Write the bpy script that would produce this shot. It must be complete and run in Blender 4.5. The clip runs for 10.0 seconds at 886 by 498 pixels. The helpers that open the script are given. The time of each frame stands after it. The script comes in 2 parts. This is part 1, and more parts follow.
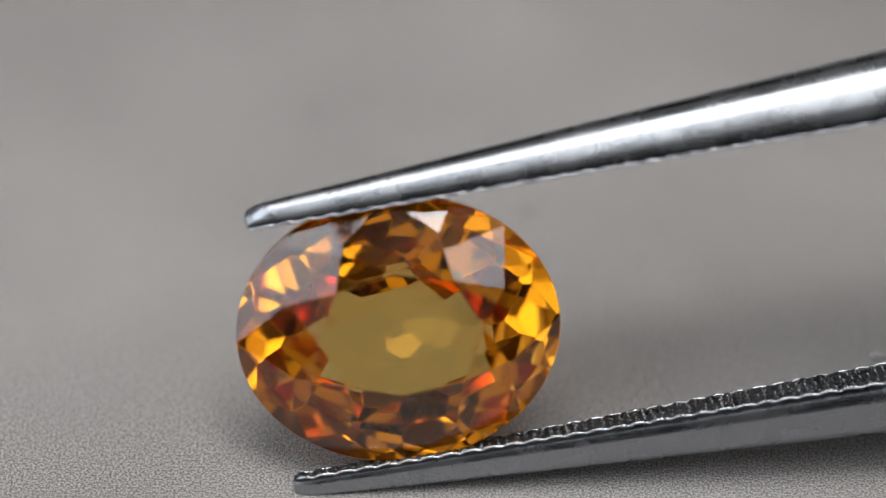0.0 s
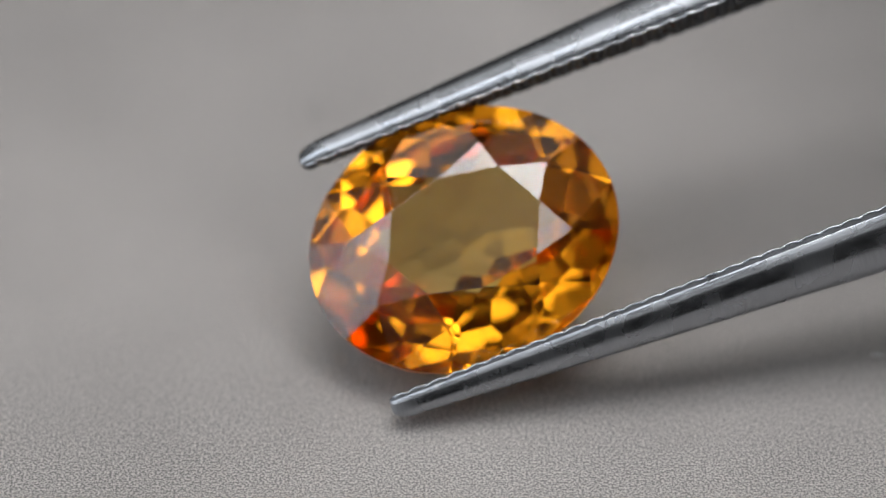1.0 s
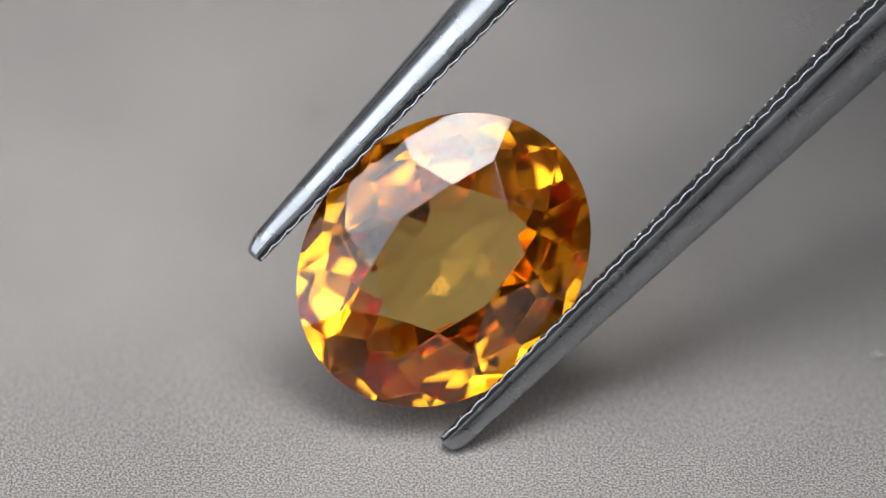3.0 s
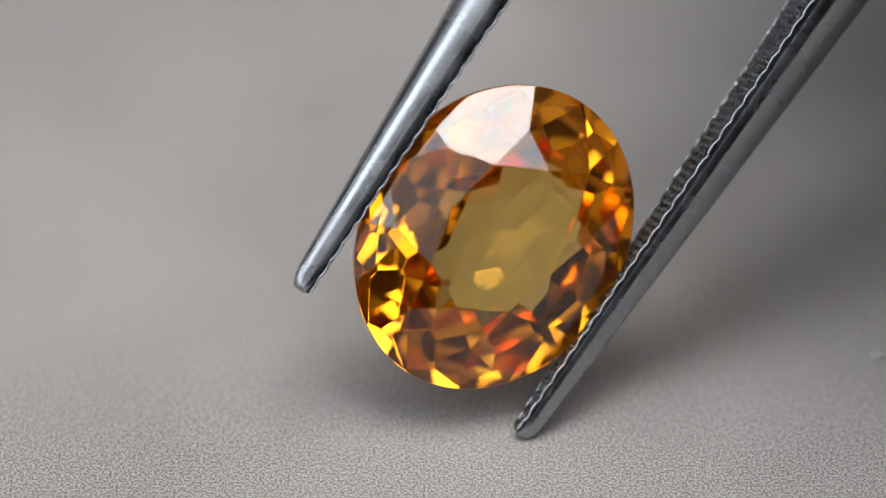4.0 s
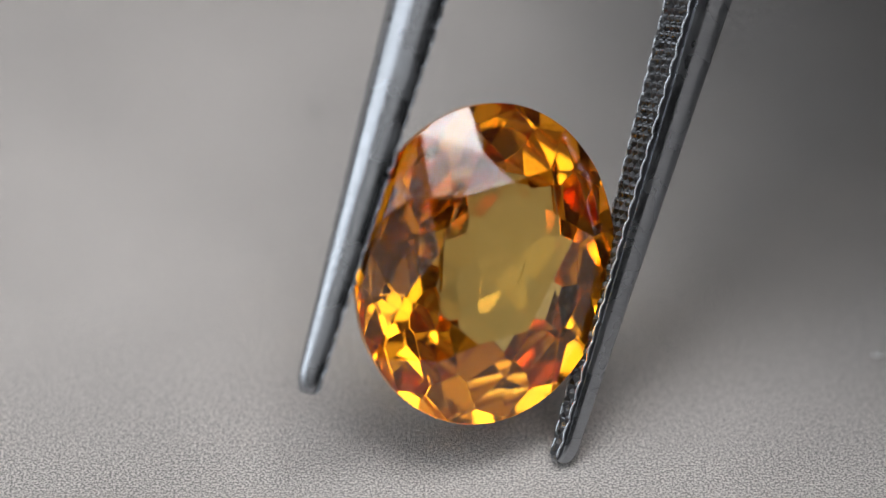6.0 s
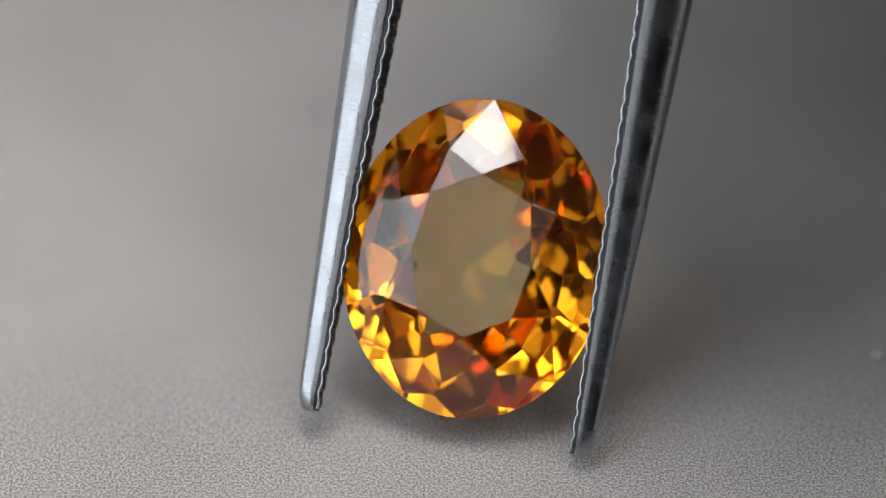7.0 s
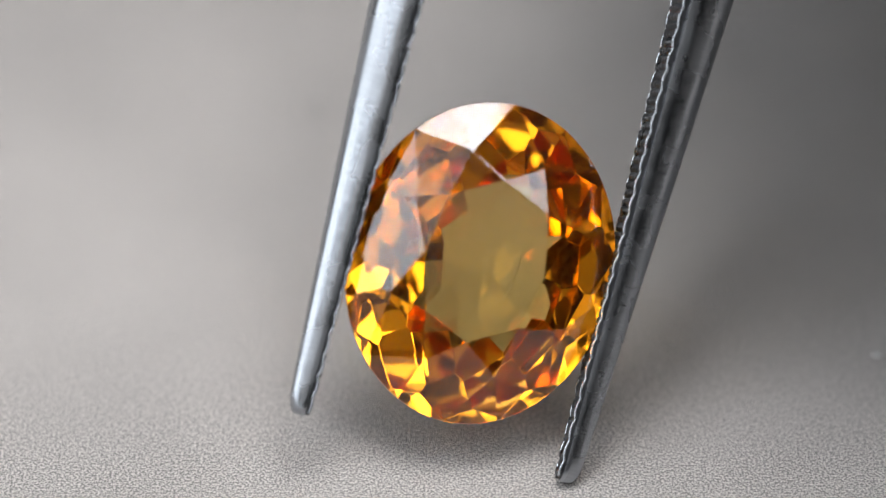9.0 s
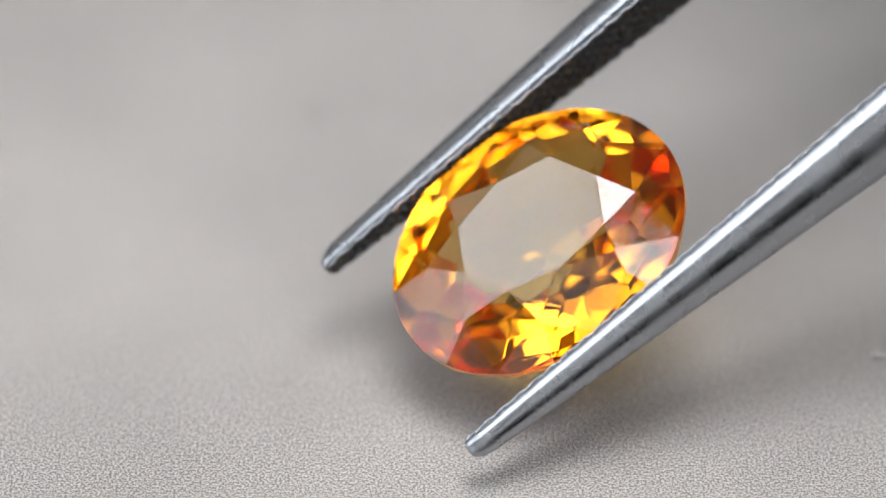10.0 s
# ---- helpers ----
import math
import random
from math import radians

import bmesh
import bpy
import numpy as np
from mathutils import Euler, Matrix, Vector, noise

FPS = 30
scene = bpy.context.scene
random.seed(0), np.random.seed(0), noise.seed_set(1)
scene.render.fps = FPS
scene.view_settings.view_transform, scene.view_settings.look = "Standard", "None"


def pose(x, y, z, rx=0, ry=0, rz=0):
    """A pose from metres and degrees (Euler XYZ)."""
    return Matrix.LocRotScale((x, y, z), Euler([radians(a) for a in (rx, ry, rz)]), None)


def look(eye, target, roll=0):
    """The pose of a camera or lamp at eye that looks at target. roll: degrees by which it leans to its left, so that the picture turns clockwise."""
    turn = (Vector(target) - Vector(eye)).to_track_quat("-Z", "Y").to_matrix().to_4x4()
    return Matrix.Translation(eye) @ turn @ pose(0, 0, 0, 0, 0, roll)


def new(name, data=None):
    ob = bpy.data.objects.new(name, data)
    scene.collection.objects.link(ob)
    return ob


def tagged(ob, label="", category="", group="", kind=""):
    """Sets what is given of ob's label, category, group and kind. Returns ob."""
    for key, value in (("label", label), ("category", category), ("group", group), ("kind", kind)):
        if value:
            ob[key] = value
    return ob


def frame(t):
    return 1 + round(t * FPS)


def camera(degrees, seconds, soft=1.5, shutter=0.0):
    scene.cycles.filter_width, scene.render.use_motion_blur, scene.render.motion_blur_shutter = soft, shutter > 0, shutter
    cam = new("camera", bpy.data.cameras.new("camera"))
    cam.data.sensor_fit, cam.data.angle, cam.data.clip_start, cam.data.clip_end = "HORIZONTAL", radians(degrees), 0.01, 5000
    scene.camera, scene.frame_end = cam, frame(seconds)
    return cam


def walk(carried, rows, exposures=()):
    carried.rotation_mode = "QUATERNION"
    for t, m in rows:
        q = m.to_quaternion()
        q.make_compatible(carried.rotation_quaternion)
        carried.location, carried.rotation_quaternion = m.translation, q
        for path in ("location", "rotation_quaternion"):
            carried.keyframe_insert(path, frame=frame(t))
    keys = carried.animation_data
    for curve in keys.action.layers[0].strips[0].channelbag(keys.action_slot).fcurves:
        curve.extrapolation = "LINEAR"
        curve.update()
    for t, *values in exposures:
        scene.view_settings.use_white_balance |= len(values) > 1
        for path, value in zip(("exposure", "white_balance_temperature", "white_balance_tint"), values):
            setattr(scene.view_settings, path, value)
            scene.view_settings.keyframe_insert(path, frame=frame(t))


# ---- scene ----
# A macro shot on a table: everything is in millimetres times MM.
MM = 0.001
PITCH = 40.0          # the lens looks down by this much
DIST = 0.120          # from the lens to the plane in focus
WIDE = 0.0235         # width of the view in that plane
FOV = 2 * math.degrees(math.atan(WIDE / 2 / DIST))
SP, CP = math.sin(radians(PITCH)), math.cos(radians(PITCH))
RIGHT, UP, TOWARD = Vector((1, 0, 0)), Vector((0, SP, CP)), Vector((0, -CP, SP))
CENTRE = Vector((0, 0, 0.0047))
EYE = CENTRE + DIST * TOWARD

cam = camera(FOV, 10.0, soft=1.2)
walk(cam, [(0.0, look(EYE, CENTRE)), (10.0, look(EYE, CENTRE))],
     [(0.0, 0.12), (2.0, 0.2), (3.5, 0.40), (4.0, 0.36), (4.5, 0.45), (5.0, 0.55), (6.0, 0.45), (7.5, 0.52), (8.0, 0.7), (8.5, 0.8), (9.0, 0.75), (9.5, 1.05), (10.0, 0.75)])
scene.cycles.max_bounces, scene.cycles.glossy_bounces = 24, 20
scene.cycles.transmission_bounces, scene.cycles.transparent_max_bounces = 20, 40
cam.data.dof.use_dof = True
cam.data.dof.focus_distance = DIST
cam.data.dof.aperture_fstop = cam.data.lens / 6.5

# ---- light: soft boxes above, beside and in front, a pale tent wall and room, a window across ----
world = bpy.data.worlds.new("studio")
scene.world = world
world.use_nodes = True
def room_light():
    """The pale, uneven room out of view: brighter overhead and towards its lit side, dim towards the other."""
    n, l = world.node_tree.nodes, world.node_tree.links
    where = n.new("ShaderNodeTexCoord")
    lean = n.new("ShaderNodeVectorMath")
    lean.operation = "DOT_PRODUCT"
    lean.inputs[1].default_value = Vector((-0.42, -0.08, 0.88)).normalized()
    l.new(where.outputs["Generated"], lean.inputs[0])
    slope = n.new("ShaderNodeMapRange")
    for k, x in enumerate((0.25, 0.95, 0.003, 0.36)):
        slope.inputs[k + 1].default_value = x
    l.new(lean.outputs["Value"], slope.inputs[0])
    rough = n.new("ShaderNodeTexNoise")
    rough.inputs["Scale"].default_value, rough.inputs["Detail"].default_value = 5.5, 2.0
    l.new(where.outputs["Generated"], rough.inputs["Vector"])
    uneven = n.new("ShaderNodeMapRange")
    for k, x in enumerate((0.46, 0.56, 0.02, 2.4)):
        uneven.inputs[k + 1].default_value = x
    l.new(rough.outputs["Fac"], uneven.inputs[0])
    both = n.new("ShaderNodeMath")
    both.operation = "MULTIPLY"
    l.new(slope.outputs[0], both.inputs[0])
    l.new(uneven.outputs[0], both.inputs[1])
    n["Background"].inputs[0].default_value = (1.0, 0.99, 0.98, 1)
    l.new(both.outputs[0], n["Background"].inputs[1])


room_light()


def soft_box(name, place, size, power, colour, target=None):
    """A diffuse panel; it faces straight down unless it has a target."""
    data = bpy.data.lights.new(name, "AREA")
    data.shape, data.size, data.size_y = "RECTANGLE", size[0], size[1]
    data.energy, data.color = power, colour
    ob = new(name, data)
    ob.matrix_world = look(place, target) if target else pose(*place)
    return ob


soft_box("overhead_softbox", (0.020, 0.000, 0.40), (0.22, 0.21), 1.00, (1.0, 0.985, 0.975))
soft_box("side_softbox", (-0.300, -0.167, 0.37, 0, 0, 37), (0.41, 0.24), 0.66, (0.86, 0.92, 1.0))
soft_box("front_softbox", (0.200, -0.185, 0.37), (0.185, 0.167), 0.26, (0.92, 0.95, 1.0))
soft_box("tent_wall", (-0.50, -0.13, 0.135), (0.44, 0.27), 0.55, (0.86, 0.93, 1.0), CENTRE)
soft_box("window_light", (0.54, 0.14, 0.17), (0.30, 0.22), 0.10, (0.85, 0.92, 1.0), CENTRE)


# ---- materials ----
def material(name):
    m = bpy.data.materials.new(name)
    m.use_nodes = True
    n = m.node_tree.nodes
    n.clear()
    out = n.new("ShaderNodeOutputMaterial")
    return m, n, m.node_tree.links, out


def node(n, kind, **values):
    made = n.new(kind)
    for key, value in values.items():
        made.inputs[key.replace("_", " ")].default_value = value
    return made


def noise_at(n, l, scale, detail=2.0, stretch=(1, 1, 1)):
    """Noise in the object's own space, scale in waves a metre."""
    where = n.new("ShaderNodeTexCoord")
    turn = n.new("ShaderNodeMapping")
    turn.inputs["Scale"].default_value = stretch
    made = node(n, "ShaderNodeTexNoise", Scale=scale, Detail=detail)
    l.new(where.outputs["Object"], turn.inputs["Vector"])
    l.new(turn.outputs[0], made.inputs["Vector"])
    return made.outputs["Fac"]


def spread(n, l, value, low, high, a=0.3, b=0.7):
    made = node(n, "ShaderNodeMapRange")
    for k, x in enumerate((a, b, low, high)):
        made.inputs[k + 1].default_value = x
    l.new(value, made.inputs[0])
    return made.outputs[0]


def mat_gem(name, rough):
    """Clear dielectric: the body colour is in the crystal inside."""
    m, n, l, out = material(name)
    refr = node(n, "ShaderNodeBsdfRefraction", Color=(1.0, 1.0, 1.0, 1), Roughness=rough, IOR=1.77)
    glos = node(n, "ShaderNodeBsdfGlossy", Color=(1.0, 1.0, 1.0, 1), Roughness=rough)
    fres = node(n, "ShaderNodeFresnel", IOR=1.77)
    mix = n.new("ShaderNodeMixShader")
    l.new(fres.outputs[0], mix.inputs[0])
    l.new(refr.outputs[0], mix.inputs[1])
    l.new(glos.outputs[0], mix.inputs[2])
    l.new(mix.outputs[0], out.inputs[0])
    return m


def mat_body():
    """Tints what passes, with a little haze that scatters light inside the crystal."""
    m, n, l, out = material("orange_body_colour")
    ramp = n.new("ShaderNodeMix")
    ramp.data_type = "RGBA"
    ramp.inputs[6].default_value = (0.985, 0.858, 0.50, 1)
    ramp.inputs[7].default_value = (0.985, 0.802, 0.42, 1)
    l.new(noise_at(n, l, 500, 3), ramp.inputs[0])
    t = n.new("ShaderNodeBsdfTransparent")
    l.new(ramp.outputs[2], t.inputs[0])
    haze = node(n, "ShaderNodeBsdfTranslucent", Color=(1.0, 0.50, 0.13, 1))
    mix = node(n, "ShaderNodeMixShader", Fac=0.026)
    l.new(t.outputs[0], mix.inputs[1])
    l.new(haze.outputs[0], mix.inputs[2])
    l.new(mix.outputs[0], out.inputs[0])
    return m


def mat_steel(name, rough, tone, grain):
    m, n, l, out = material(name)
    b = node(n, "ShaderNodeBsdfPrincipled", Metallic=1.0)
    fine = noise_at(n, l, 24000, 3, grain)
    wear = noise_at(n, l, 900, 3)
    l.new(spread(n, l, wear, rough * 0.75, rough * 1.6), b.inputs["Roughness"])
    tint = n.new("ShaderNodeMix")
    tint.data_type = "RGBA"
    tint.inputs[6].default_value = (tone * 0.74, tone * 0.78, tone * 0.84, 1)
    tint.inputs[7].default_value = (tone * 1.04, tone * 1.08, tone * 1.15, 1)
    l.new(fine, tint.inputs[0])
    l.new(tint.outputs[2], b.inputs["Base Color"])
    bump = node(n, "ShaderNodeBump", Strength=0.45, Distance=0.000012)
    l.new(fine, bump.inputs["Height"])
    l.new(bump.outputs[0], b.inputs["Normal"])
    l.new(b.outputs[0], out.inputs[0])
    return m


def mat_ground():
    m, n, l, out = material("grained_grey_board")
    b = node(n, "ShaderNodeBsdfPrincipled", Roughness=0.58)
    grain, fine = noise_at(n, l, 15000, 4.0), noise_at(n, l, 42000, 1.0)
    cloud = noise_at(n, l, 90, 3)
    both = n.new("ShaderNodeMath")
    both.operation = "MULTIPLY_ADD"
    both.inputs[1].default_value = 0.45
    l.new(fine, both.inputs[0])
    l.new(grain, both.inputs[2])
    tone = n.new("ShaderNodeMix")
    tone.data_type = "RGBA"
    tone.inputs[6].default_value = (0.185, 0.179, 0.175, 1)
    tone.inputs[7].default_value = (0.775, 0.73, 0.70, 1)
    mix = n.new("ShaderNodeMath")
    mix.operation = "MULTIPLY_ADD"
    mix.inputs[1].default_value = 0.22
    l.new(spread(n, l, cloud, 0, 1), mix.inputs[0])
    l.new(spread(n, l, both.outputs[0], 0.0, 0.8, 0.635, 0.815), mix.inputs[2])
    l.new(mix.outputs[0], tone.inputs[0])
    l.new(tone.outputs[2], b.inputs["Base Color"])
    bump = node(n, "ShaderNodeBump", Strength=1.0, Distance=0.00014)
    l.new(both.outputs[0], bump.inputs["Height"])
    l.new(bump.outputs[0], b.inputs["Normal"])
    l.new(b.outputs[0], out.inputs[0])
    return m


def mat_girdle():
    """Ground, unpolished crystal: pale, rough and uneven, it lets some light through."""
    m, n, l, out = material("frosted_girdle")
    b = node(n, "ShaderNodeBsdfPrincipled", Roughness=0.45, IOR=1.77)
    b.inputs["Transmission Weight"].default_value = 0.45
    tone = n.new("ShaderNodeMix")
    tone.data_type = "RGBA"
    tone.inputs[6].default_value = (0.80, 0.34, 0.08, 1)
    tone.inputs[7].default_value = (1.0, 0.72, 0.36, 1)
    rough = noise_at(n, l, 9000, 3)
    l.new(spread(n, l, rough, 0, 1, 0.40, 0.60), tone.inputs[0])
    l.new(tone.outputs[2], b.inputs["Base Color"])
    bump = node(n, "ShaderNodeBump", Strength=0.8, Distance=0.00004)
    l.new(rough, bump.inputs["Height"])
    l.new(bump.outputs[0], b.inputs["Normal"])
    l.new(b.outputs[0], out.inputs[0])
    return m


GEM, GIRDLE, BODY = mat_gem("clear_facets", 0.0), mat_girdle(), mat_body()
BACK = mat_gem("softly_polished_facets", 0.018)
BRIGHT, LIP = mat_steel("bright_steel", 0.22, 0.48, (0.06, 1, 1)), mat_steel("worn_bright_lip", 0.20, 0.70, (0.3, 1, 1))
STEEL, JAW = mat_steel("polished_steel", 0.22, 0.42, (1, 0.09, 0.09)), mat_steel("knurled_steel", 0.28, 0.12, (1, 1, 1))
GROUND = mat_ground()


def mat_plain(name, colour, rough):
    m, n, l, out = material(name)
    b = node(n, "ShaderNodeBsdfPrincipled", Roughness=rough)
    tone = n.new("ShaderNodeMix")
    tone.data_type = "RGBA"
    tone.inputs[6].default_value = (*[c * 0.7 for c in colour], 1)
    tone.inputs[7].default_value = (*colour, 1)
    l.new(noise_at(n, l, 1500, 3), tone.inputs[0])
    l.new(tone.outputs[2], b.inputs["Base Color"])
    l.new(b.outputs[0], out.inputs[0])
    return m


# the first, a dark brown, is for the unseen block that only casts shade
BLOCK_BROWN, DUST, FLECK, THREAD = mat_plain("block_brown", (0.06, 0.040, 0.033), 0.6), mat_plain("grey_dust", (0.06, 0.055, 0.05), 0.8), mat_plain("pale_fleck", (0.50, 0.49, 0.48), 0.5), mat_plain("pale_thread", (0.75, 0.68, 0.45), 0.5)


def finish(name, bm, mat, parent=None, label="", smooth=False):
    me = bpy.data.meshes.new(name)
    bm.to_mesh(me)
    bm.free()
    me.materials.append(mat)
    if smooth:
        for p in me.polygons:
            p.use_smooth = True
    ob = new(name, me)
    ob.parent = parent
    if label:
        ob["label"] = label
    return ob


# ---- ground ----
def ground():
    bm = bmesh.new()
    bmesh.ops.create_cube(bm, size=1.0)
    bmesh.ops.scale(bm, vec=(0.50, 0.50, 0.006), verts=bm.verts)
    bmesh.ops.translate(bm, vec=(0, 0.10, -0.003), verts=bm.verts)
    bmesh.ops.bevel(bm, geom=bm.edges, offset=0.0015, segments=2, affect="EDGES")
    ob = finish("ground", bm, GROUND)
    tagged(ob, "grey fine-grained matte board under the stone", "ground", kind="structure")


ground()


def speck(x, y, size, mat, label):
    """A grain of dust on the board."""
    rnd = random.Random(int(x * 1e6))
    bm = bmesh.new()
    bmesh.ops.create_icosphere(bm, subdivisions=2, radius=size * MM)
    for v in bm.verts:
        v.co = Vector((v.co.x * 1.3, v.co.y, v.co.z * 0.6)) * rnd.uniform(0.75, 1.15)
    ob = finish("dust_speck", bm, mat, smooth=True)
    ob.location = (x * MM, y * MM, size * 0.45 * MM)
    tagged(ob, label, "dust speck", "dust on the board")


speck(-3.74, 11.78, 0.095, DUST, "tiny dark grain of dust on the grey board")
speck(2.42, 7.25, 0.08, DUST, "tiny dark grain of dust on the grey board")
speck(-2.41, 14.62, 0.08, DUST, "tiny dark grain of dust on the grey board")
speck(11.92, 1.05, 0.14, FLECK, "tiny pale fleck lying on the grey board")


# ---- gemstone: oval cut, long axis x, table towards +z ----
GEM_A, GEM_B = 4.27, 3.55


TABLE = (0.527, 0.523, 0.459, 0.503, 0.492, 0.484, 0.451, 0.537)      # reach of each corner of the table
TOP, EDGE, KEEL = 1.02, 0.105, -2.75


def oval(turn, reach, z):
    a = radians(turn)
    return Vector((GEM_A * reach * math.cos(a), GEM_B * reach * math.sin(a), z))


def slant(turn, reach, z, m):
    """A facet plane that touches the oval of that reach at height z; its reach grows by m for each millimetre of height."""
    a = radians(turn)
    return oval(turn, reach, z), Vector((math.cos(a) / GEM_A, math.sin(a) / GEM_B, -m))


def facet_planes():
    """A brilliant-cut crown over a stepped, hand-cut pavilion: a point and an outward normal for each facet."""
    rnd = random.Random(11)
    planes = [(Vector((0, 0, TOP)), Vector((0, 0, 1)))]
    corner = [oval(45 * k, r, TOP) for k, r in enumerate(TABLE)]
    mains = [slant(45 * k, 1.0, EDGE, -(1 - r) / (TOP - EDGE)) for k, r in enumerate(TABLE)]
    planes += mains

    def height(plane, x, y):
        p, n = plane
        return p.z - (n.x * (x - p.x) + n.y * (y - p.y)) / n.z

    def through_three(a, b, c):
        n = (b - a).cross(c - a)
        return a, n if n.z > 0 else -n
    for k in range(8):
        turn = 45 * k + 22.5
        tip = oval(turn, 0.715, 0)
        tip.z = (height(mains[k], tip.x, tip.y) + height(mains[(k + 1) % 8], tip.x, tip.y)) / 2
        planes.append(through_three(corner[k], corner[(k + 1) % 8], tip))
        for side in (-1, 1):
            planes.append(through_three(tip, oval(turn, 1.0, EDGE), oval(turn + 22.5 * side, 1.0, EDGE)))
    for count, reach, z, m, shift, wild in ((14, 1.0, -EDGE, 0.215, 0.5, 0.05), (14, 0.845, -0.80, 0.30, 0.0, 0.10), (12, 0.65, -1.44, 0.395, 0.5, 0.12),
                                            (10, 0.44, -1.97, 0.50, 0.25, 0.14), (7, 0.24, -2.36, 0.78, 0.4, 0.2)):
        for k in range(count):
            turn = (k + shift + rnd.uniform(-wild, wild)) * 360 / count
            planes.append(slant(turn, reach * (1 + rnd.uniform(-wild, wild) * 0.10 * (reach < 1)), z, m * (1 + rnd.uniform(-wild, wild) * 0.8)))
    planes.append((Vector((0, 0, KEEL)), Vector((0, 0, -1))))
    return planes


def cut_stone(shrink):
    """The whole stone, cut facet by facet out of an oval blank; shrink: millimetres taken off every facet."""
    bm = bmesh.new()
    rings = [[bm.verts.new(oval(360 * k / 96, 1.0 - shrink / GEM_B, z)) for k in range(96)] for z in (-3.2, 1.6)]
    for k in range(96):
        j = (k + 1) % 96
        bm.faces.new((rings[0][k], rings[0][j], rings[1][j], rings[1][k]))
    bm.faces.new(list(reversed(rings[0])))
    bm.faces.new(rings[1])
    for p, n in facet_planes():
        n = n.normalized()
        made = bmesh.ops.bisect_plane(bm, geom=bm.verts[:] + bm.edges[:] + bm.faces[:], dist=1e-6, plane_co=p - n * shrink, plane_no=n, clear_outer=True)
        rim = [e for e in made["geom_cut"] if isinstance(e, bmesh.types.BMEdge)]
        if len(rim) > 2:
            bmesh.ops.contextual_create(bm, geom=rim)
    bmesh.ops.remove_doubles(bm, verts=bm.verts, dist=0.004)
    if not shrink:
        # worn facet edges
        worn = [e for e in bm.edges if e.calc_face_angle(0) > radians(4) and e.calc_length() > 0.05]
        bmesh.ops.bevel(bm, geom=worn, offset=0.011, segments=1, affect="EDGES")
    bmesh.ops.recalc_face_normals(bm, faces=bm.faces)
    bmesh.ops.scale(bm, vec=(MM, MM, MM), verts=bm.verts)
    bm.normal_update()
    return bm


def gemstone():
    base = tagged(new("gemstone"), "transparent orange-yellow oval faceted gemstone held in tweezers", "gemstone")

    def zone(f):
        z = f.calc_center_median().z / MM
        if f.normal.z > 0.999:
            return "table"
        if abs(f.normal.z) < 0.05 and abs(z) < 0.14:
            return "girdle"
        return "crown" if z > 0 else "pavilion"
    for name, mat, label in (("table", GEM, ""), ("crown", GEM, ""), ("girdle", GIRDLE, "thin frosted girdle edge"), ("pavilion", BACK, "")):
        bm = cut_stone(0.0)
        bmesh.ops.delete(bm, geom=[f for f in bm.faces if zone(f) != name], context="FACES")
        finish(name, bm, mat, base, label)
    finish("body", cut_stone(0.012), BODY, base, "orange body colour of the crystal")
    # fine curved threads inside, under the table: one long, and a small feather of short ones
    threads = [((-1.3, -0.55, -0.2), (2.3, 0.0, -0.3), -0.45, 2.2, 0.012)]
    rnd = random.Random(5)
    for k in range(6):
        threads.append(((-0.5 + 0.22 * k, -0.30 + rnd.uniform(-0.12, 0.12), -0.35), (rnd.uniform(0.4, 0.8), rnd.uniform(-0.25, 0.3), -0.15), rnd.uniform(-0.14, 0.14), 3.0, 0.006))
    for start, run, bow, turn, thick in threads:
        bm = bmesh.new()
        last = None
        for k in range(25):
            q = k / 24
            at = (Vector(start) + Vector(run) * q + Vector((0, bow * math.sin(turn * q), 0))) * MM
            row = [bm.verts.new(at + Vector((0, math.cos(a), math.sin(a))) * thick * MM * (1 - 0.8 * abs(2 * q - 1))) for a in (0, 2.1, 4.2)]
            if last:
                for j in range(3):
                    bm.faces.new([last[j], last[(j + 1) % 3], row[(j + 1) % 3], row[j]])
            last = row
        finish("inclusion", bm, THREAD, base, "fine pale curved inclusion inside the stone")
    # tiny dark pits in the polished table
    for x, y, size in ((-1.10, -0.05, 0.026), (-0.66, 0.28, 0.016), (-0.10, 0.02, 0.018), (0.75, -0.95, 0.014)):
        bm = bmesh.new()
        bmesh.ops.create_icosphere(bm, subdivisions=2, radius=size * MM)
        bmesh.ops.scale(bm, vec=(1.2, 0.9, 0.25), verts=bm.verts)
        bmesh.ops.translate(bm, vec=Vector((x, y, TOP + 0.002)) * MM, verts=bm.verts)
        finish("pit", bm, DUST, base, "tiny dark pit in the table facet", smooth=True)
    return base


gem = gemstone()


# ---- tweezers: x from the tips to the joint, y from one arm to the other, z to the front ----
LONG = 112.0


def inner_at(x):
    """Half the gap between the jaws, x millimetres from the tips."""
    if x < 30:
        return 3.46 + 0.003 * min(x, 8.0)
    k = (x - 30) / (LONG - 30)
    return 3.484 + 5.5 * math.sin(math.pi * min(1, k)) * (1 - k) ** 0.5 - 3.22 * k * k


def thick_at(x):
    return min(0.50 + 0.064 * x, 1.75) * (1 if x > 0.6 else 0.5 + 0.5 * math.sqrt(1 - (1 - x / 0.6) ** 2))


def wide_at(x):
    return (0.32 + 0.058 * x if x < 45 else 2.93 + 1.4 * math.sin((x - 45) / 67 * math.pi)) * (1 if x > 0.6 else 0.45 + 0.55 * math.sqrt(1 - (1 - x / 0.6) ** 2))


PROFILE = ((0.94, 0.06), (0.995, 0.08), (1, 0.11), (0.993, 0.27), (0.98, 0.32), (0.945, 0.38), (0.85, 0.59), (0.70, 0.77), (0.50, 0.91), (0.26, 0.98), (0, 1.0))


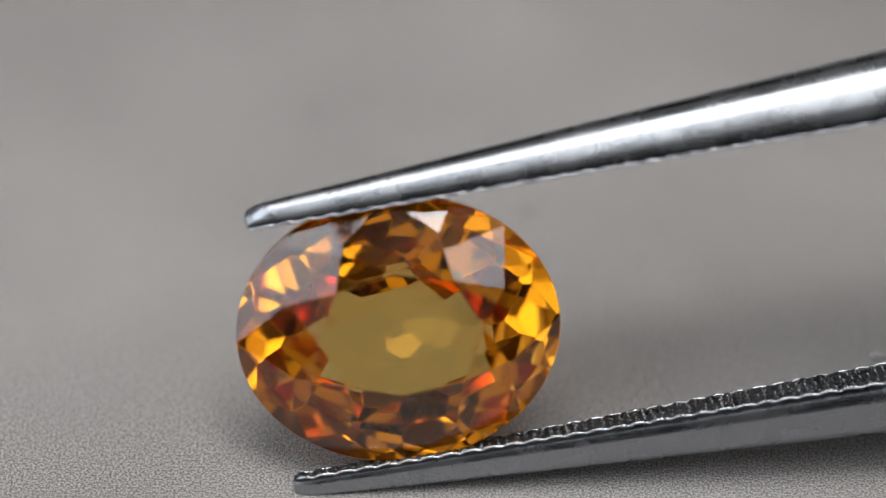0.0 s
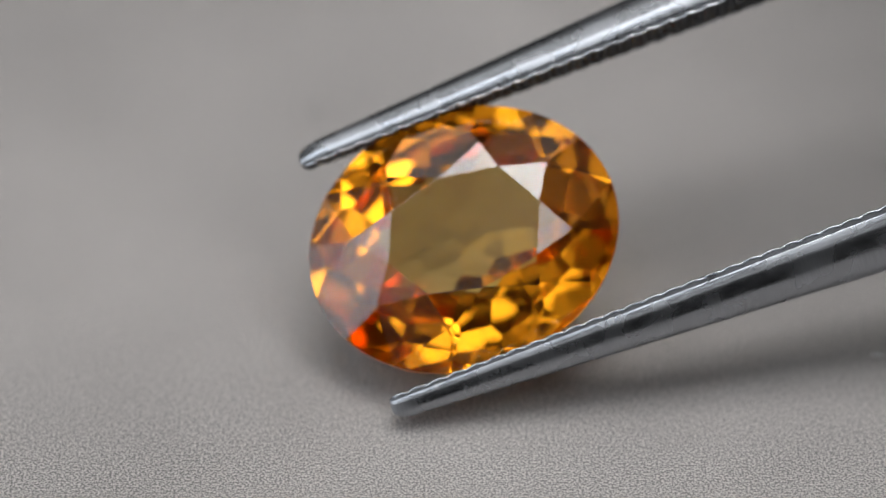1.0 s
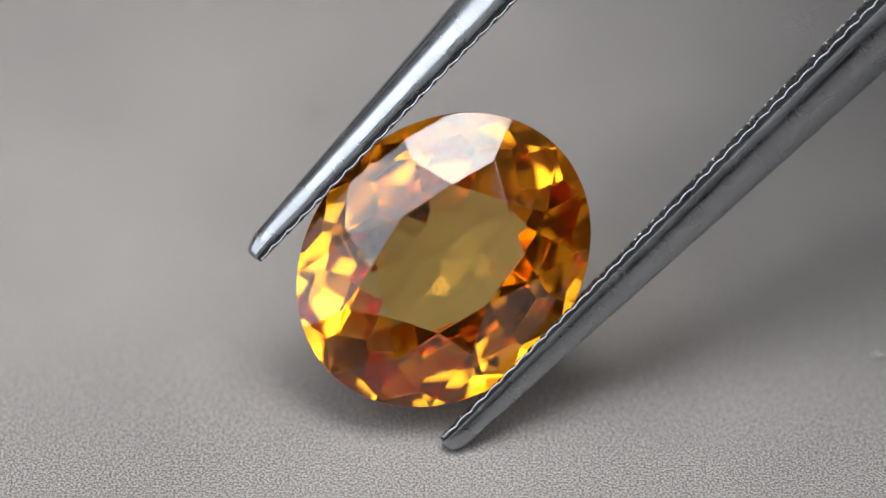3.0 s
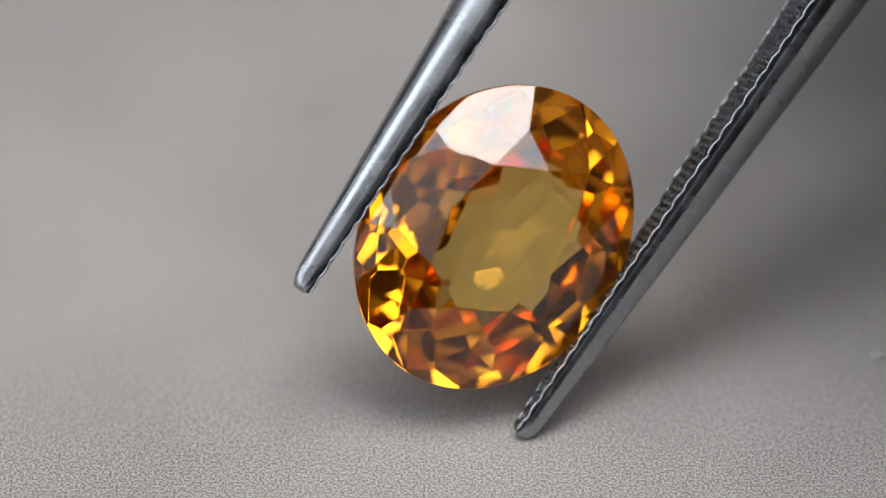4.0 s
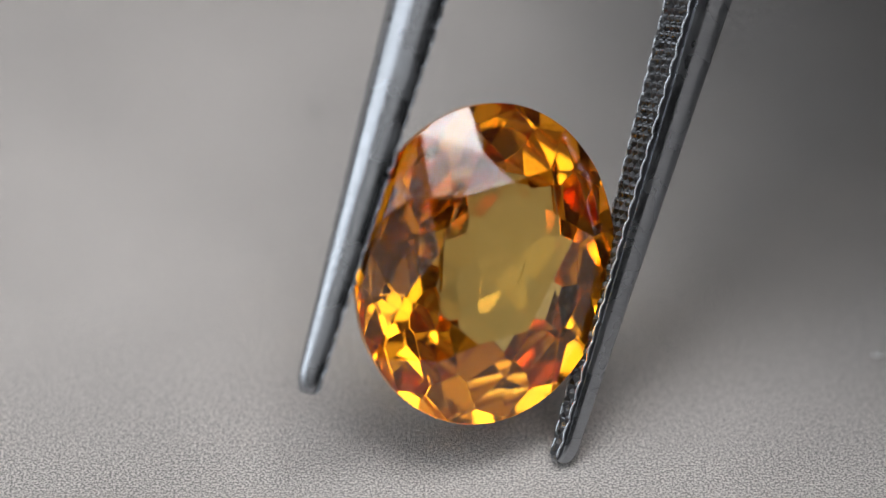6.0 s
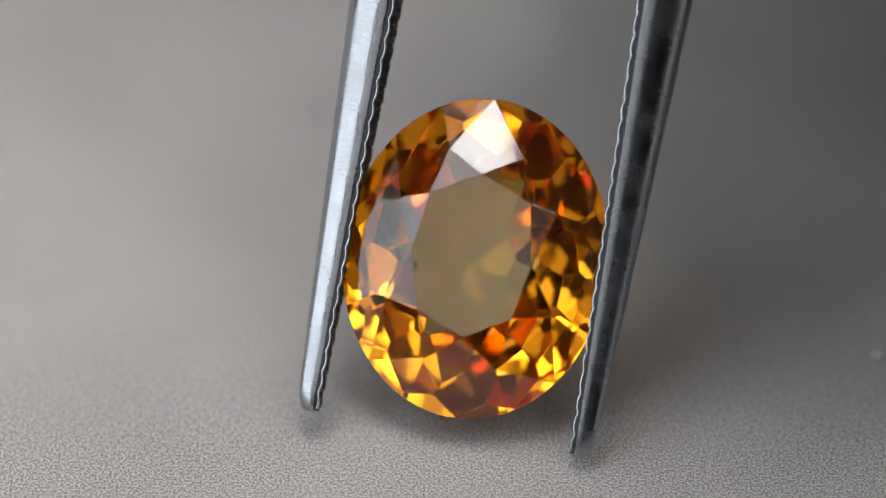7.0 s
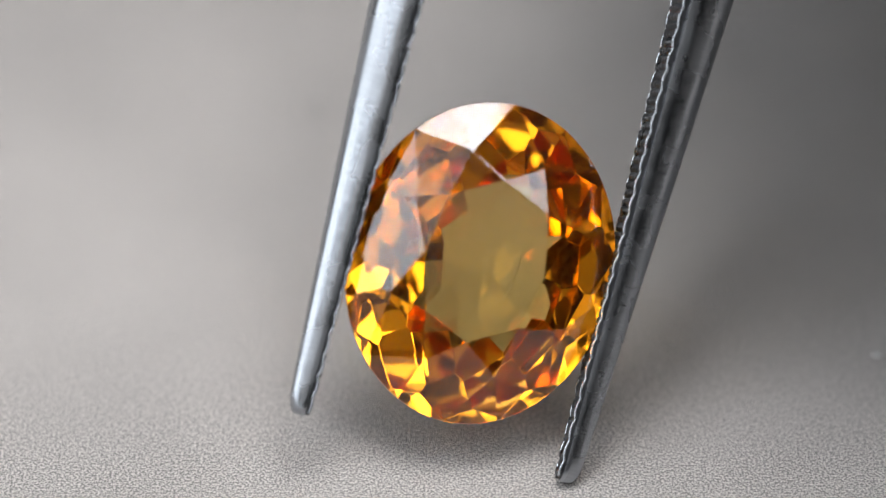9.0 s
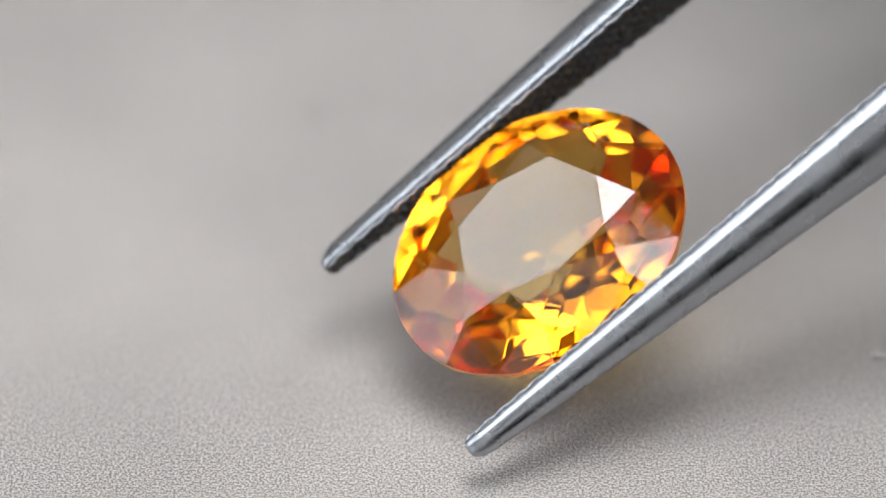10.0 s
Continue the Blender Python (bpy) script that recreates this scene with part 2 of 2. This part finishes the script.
def arm_mesh(side):
    bm = bmesh.new()
    half = list(PROFILE)
    section = half + [(-w, v) for w, v in reversed(half[:-1])]
    n = len(section)
    last = None
    for k in range(121):
        x = LONG * (k / 120) ** 1.7
        row = []
        for w, v in section:
            # hand-finished: a little uneven, most at the tip
            rough = (0.004 + 0.05 * max(0.0, 0.7 - x)) * noise.noise(Vector((x * 2.2, v * 2.5 + 7 * side, w * 2.5)))
            row.append(bm.verts.new((x * MM, side * (inner_at(x) + thick_at(x) * v + rough * (v > 0.02)) * MM, (wide_at(x) * w + rough) * MM)))
        if last:
            for j in range(n):
                f = bm.faces.new([last[j], last[(j + 1) % n], row[(j + 1) % n], row[j]])
                f.smooth = 0 < j < n - 2
                f.material_index = 1 if j < 4 or j > n - 6 else 0
        else:
            bm.faces.new(row)
        last = row
    bm.faces.new(last)
    bmesh.ops.recalc_face_normals(bm, faces=bm.faces)
    for e in bm.edges:
        e.smooth = all(f.smooth for f in e.link_faces)
    return bm


def jaw_mesh(side):
    """The knurled inner face: rows of small pyramids crossing the jaw on both slants."""
    bm = bmesh.new()
    across, step, reach = 20, 0.045, 34.0
    last = None
    x = 0.05
    while x < reach:
        row = []
        for j in range(across + 1):
            w = (2 * j / across - 1) * 1.0
            z = w * wide_at(x) * 0.895
            pitch = 0.46
            a = abs(((x + z) / pitch) % 1.0 - 0.5) * 2
            b = abs(((x - z) / pitch) % 1.0 - 0.5) * 2
            h = 0.15 * min(1.0, 1.6 * min(a, b)) - 0.03
            if j in (0, across):
                h = 0.01 + 0.085 * abs(math.sin(math.pi * x / pitch))
            row.append(bm.verts.new((x * MM, side * (inner_at(x) - h) * MM, z * MM)))
        edge = [bm.verts.new((x * MM, side * (inner_at(x) + 0.08) * MM, row[0].co.z)), bm.verts.new((x * MM, side * (inner_at(x) + 0.08) * MM, row[-1].co.z))]
        row = [edge[0]] + row + [edge[1]]
        if last:
            for j in range(len(row) - 1):
                bm.faces.new([last[j], last[j + 1], row[j + 1], row[j]])
        last = row
        x += step
    bmesh.ops.recalc_face_normals(bm, faces=bm.faces)
    return bm


def rim_mesh(side, front):
    """The bright wavy lip between the knurled face and the side of an arm."""
    bm = bmesh.new()
    last = None
    x = 0.12
    while x < 34:
        wave = abs(math.sin(math.pi * x / 0.56)) ** 0.8
        y = side * (inner_at(x) - 0.025 - 0.055 * wave)
        z = front * wide_at(x) * (0.91 - 0.012 * wave)
        row = [bm.verts.new((x * MM, (y + 0.034 * math.cos(a)) * MM, (z + 0.034 * math.sin(a)) * MM)) for a in (0, 1.05, 2.09, 3.14, 4.19, 5.24)]
        if last:
            for j in range(6):
                bm.faces.new([last[j], last[(j + 1) % 6], row[(j + 1) % 6], row[j]])
        last = row
        x += 0.056
    bmesh.ops.recalc_face_normals(bm, faces=bm.faces)
    return bm


ARMS, SHADE_BLOCK = [], []


def tweezers():
    base = tagged(new("tweezers"), "polished steel tweezers with knurled inner jaws", "tweezers")
    for side in (1, -1):
        arm = finish("arm", arm_mesh(side), STEEL, base)
        ARMS.append((arm, side))
        arm.data.materials.append(BRIGHT)
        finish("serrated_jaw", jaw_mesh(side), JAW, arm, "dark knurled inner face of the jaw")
        for front in (1, -1):
            finish("rim", rim_mesh(side, front), LIP, arm, "bright wavy steel lip", smooth=True)
    bm = bmesh.new()
    bmesh.ops.create_cube(bm, size=1.0)
    bmesh.ops.scale(bm, vec=(14 * MM, 6.4 * MM, 8.4 * MM), verts=bm.verts)
    bmesh.ops.translate(bm, vec=((LONG - 5) * MM, 0, 0), verts=bm.verts)
    bmesh.ops.bevel(bm, geom=bm.edges, offset=0.9 * MM, segments=3, affect="EDGES")
    finish("joint", bm, STEEL, base)
    # added unseen block, well behind the tips: it casts the holding hand's shade
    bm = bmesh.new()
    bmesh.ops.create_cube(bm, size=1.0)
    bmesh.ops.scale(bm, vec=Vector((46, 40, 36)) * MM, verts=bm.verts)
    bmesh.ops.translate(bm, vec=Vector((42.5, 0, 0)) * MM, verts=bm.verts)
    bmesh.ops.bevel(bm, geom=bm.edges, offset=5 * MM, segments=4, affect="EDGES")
    SHADE_BLOCK.append(finish("shade_block", bm, BLOCK_BROWN, base, "unseen dark block, added to shade the board as a hand would", smooth=True))
    return base


grip = tweezers()


# ---- motion ----
UNIT = WIDE / 1568


def held(px, py, phi, theta, depth=0.0):
    """A pose from a place in the plane in focus (in 1568ths of its width), the angle of the long axis there, the rocking about it and the distance before the plane."""
    s = UNIT * (DIST - depth) / DIST
    place = CENTRE + RIGHT * ((px - 784) * s) + UP * ((441 - py) * s) + TOWARD * depth
    f, r = radians(phi), radians(theta)
    u = RIGHT * math.cos(f) + UP * math.sin(f)
    v0 = UP * math.cos(f) - RIGHT * math.sin(f)
    v = v0 * math.cos(r) + TOWARD * math.sin(r)
    m = Matrix((u, v, u.cross(v))).transposed().to_4x4()
    m.translation = place
    return m


# seconds, the upper tip (x, y), the lower tip (x, y), rocking in degrees
TIPS = [
    (0.0, 432, 392, 522, 860, 10), (0.2, 455, 370, 555, 828, 10), (0.4, 476, 318, 591, 786, -1), (0.5, 488, 310, 602, 755, -9),
    (0.7, 500, 282, 646, 701, -20), (0.8, 522, 267, 664, 689, -20), (1.0, 530, 285, 692, 722, -11), (1.2, 485, 349, 661, 780, 8),
    (1.3, 482, 355, 661, 783, 12), (1.5, 478, 362, 658, 782, 14), (1.7, 452, 343, 661, 764, 8), (1.8, 434, 355, 664, 767, 0),
    (1.9, 432, 372, 674, 768, -7), (2.0, 425, 393, 672, 773, -12), (2.2, 415, 393, 675, 757, -19),
    (2.4, 414, 412, 697, 765, -16), (2.85, 437, 451, 763, 789, 8), (3.1, 470, 462, 797, 783, -4),
    (3.3, 485, 470, 828, 765, -15), (3.5, 460, 485, 805, 748, -22), (3.6, 457, 473, 822, 743, -19), (3.8, 519, 494, 901, 770, -3), (4.0, 538, 512, 915, 775, 13),
    (4.2, 552, 537, 919, 779, 22), (4.3, 558, 552, 925, 786, 24), (4.5, 530, 568, 918, 785, 20), (4.7, 497, 576, 913, 792, 4),
    (4.8, 482, 594, 895, 802, -6), (5.0, 448, 580, 845, 755, -22), (5.2, 446, 607, 828, 764, -27), (5.3, 461, 643, 873, 803, -18),
    (5.5, 512, 650, 945, 812, -2), (5.7, 552, 637, 992, 798, 8), (5.8, 570, 646, 995, 802, 16), (6.0, 552, 692, 988, 825, 18),
    (6.2, 532, 695, 985, 825, 8),
    (6.45, 495, 693, 935, 803, -12), (6.7, 483, 695, 917, 795, -20), (7.0, 560, 725, 1014, 812, -6), (7.3, 662, 770, 1118, 832, 13), (7.5, 637, 785, 1075, 835, 21), (7.7, 628, 782, 1074, 819, 18),
    (7.8, 579, 758, 1046, 816, 4), (8.0, 530, 762, 983, 812, -10), (8.2, 510, 758, 949, 813, -18), (8.5, 508, 752, 948, 805, -19),
    (8.7, 500, 755, 961, 828, -4), (8.8, 519, 749, 989, 846, 3), (9.0, 540, 730, 990, 858, 7), (9.2, 552, 682, 983, 870, -2),
    (9.3, 561, 667, 968, 892, -9), (9.5, 610, 655, 957, 917, -23), (9.7, 579, 540, 849, 807, -35), (9.8, 570, 537, 819, 813, -36), (10.0, 575, 475, 825, 795, -30)]
# seconds, the middle of the stone (x, y), the angle of its long axis
STONE = [
    (0.0, 705, 582, 5), (0.5, 764, 471, 15), (1.0, 821, 424, 22), (1.5, 782, 477, 24), (2.0, 740, 456, 33.5), (2.2, 730, 441, 36),
    (3.3, 811, 440, 50), (3.5, 775, 427, 49), (4.0, 875, 420, 56.5), (4.5, 852, 436, 66), (5.0, 750, 418, 61), (5.5, 830, 447, 67),
    (6.0, 858, 467, 78), (6.2, 836, 470, 78), (7.3, 929, 483, 86), (7.5, 892, 485, 88), (8.0, 782, 462, 83), (8.5, 752, 450, 80),
    (9.0, 850, 466, 77), (9.5, 975, 518, 52), (10.0, 953, 427, 37)]


# seconds, the place across the tweezers of the block added for shade
BLOCK_PATH = [(0.0, 15, 14, 16), (2.0, 14, 6, 12), (3.5, 9, -4, 8), (4.0, 2, -13, 6), (4.5, -1, -18, 4), (6.0, -1, -19, 3), (7.3, -1, -18, 7), (7.6, -1, -18, 7), (8.0, -1, -21.5, 2), (8.5, -1, -21.5, 2), (9.0, 0, -18, 5), (9.5, 14, 0, 12), (10.0, 18, 6, 14)]
# seconds, the inward turn of the upper and of the lower arm in degrees
SQUEEZE = [(0.0, 0.0, 0.0), (3.5, 0.0, 0.0), (4.5, 0.4, 0.4), (6.0, 1.6, 0.7), (8.0, 2.0, 0.6), (8.5, 1.8, 0.6), (9.0, 0.6, 0.4), (10.0, 0.0, 0.0)]


def tip_pose(t, ax, ay, bx, by, theta):
    """The middle of the tips, the angle of the tweezers, the rocking and the distance before the plane: the lower tip skims the board."""
    phi = math.degrees(math.atan2(bx - ax, by - ay)) + float(np.interp(t, (0, 0.5, 1, 2, 3.3, 6.2, 7.5, 8.5, 9.0, 9.5), (-0.8, 0.3, 0.4, 0.6, 1.2, 1.2, 1.8, 0.2, 1.3, 1.0)))
    lift = 0.12 + 1.1 * min(1.0, max(0.0, (6 - theta) / 28)) ** 1.3
    low = CENTRE.z / MM - (by - 441) * UNIT / MM * CP
    depth = (lift - low) / SP + 3.55 * math.sin(radians(theta))
    return (ax + bx) / 2, (ay + by) / 2, phi, theta, depth * MM


def motions():
    tips = {t: tip_pose(t, *row) for t, *row in TIPS}
    walk(grip, [(t, held(*p)) for t, p in tips.items()])
    walk(SHADE_BLOCK[0], [(t, pose(x * MM, y * MM, z * MM)) for t, x, y, z in BLOCK_PATH])
    # the arms bend inwards a little behind the stone as the grip tightens
    for arm, side in ARMS:
        pivot = Matrix.Translation(Vector((2.0, side * 3.46, 0)) * MM)
        walk(arm, [(t, pivot @ pose(0, 0, 0, 0, 0, -side * (upper if side > 0 else lower)) @ pivot.inverted()) for t, upper, lower in SQUEEZE])
    # the stone keeps its place between the jaws and slides in them slowly
    slid = []
    for t, cx, cy, psi in STONE:
        x, y, phi, theta, depth = tips[t]
        c, s = math.cos(radians(phi)), math.sin(radians(phi))
        slid.append((t, (cx - x) * c - (cy - y) * s, -(cx - x) * s - (cy - y) * c, psi - phi))
    rows = []
    for t, (x, y, phi, theta, depth) in tips.items():
        along, off, turn = (float(np.interp(t, [r[0] for r in slid], [r[k] for r in slid])) for k in (1, 2, 3))
        c, s = math.cos(radians(phi)), math.sin(radians(phi))
        rows.append((t, held(x + along * c - off * s, y - along * s - off * c, phi + turn, theta, depth)))
    walk(gem, rows)


motions()
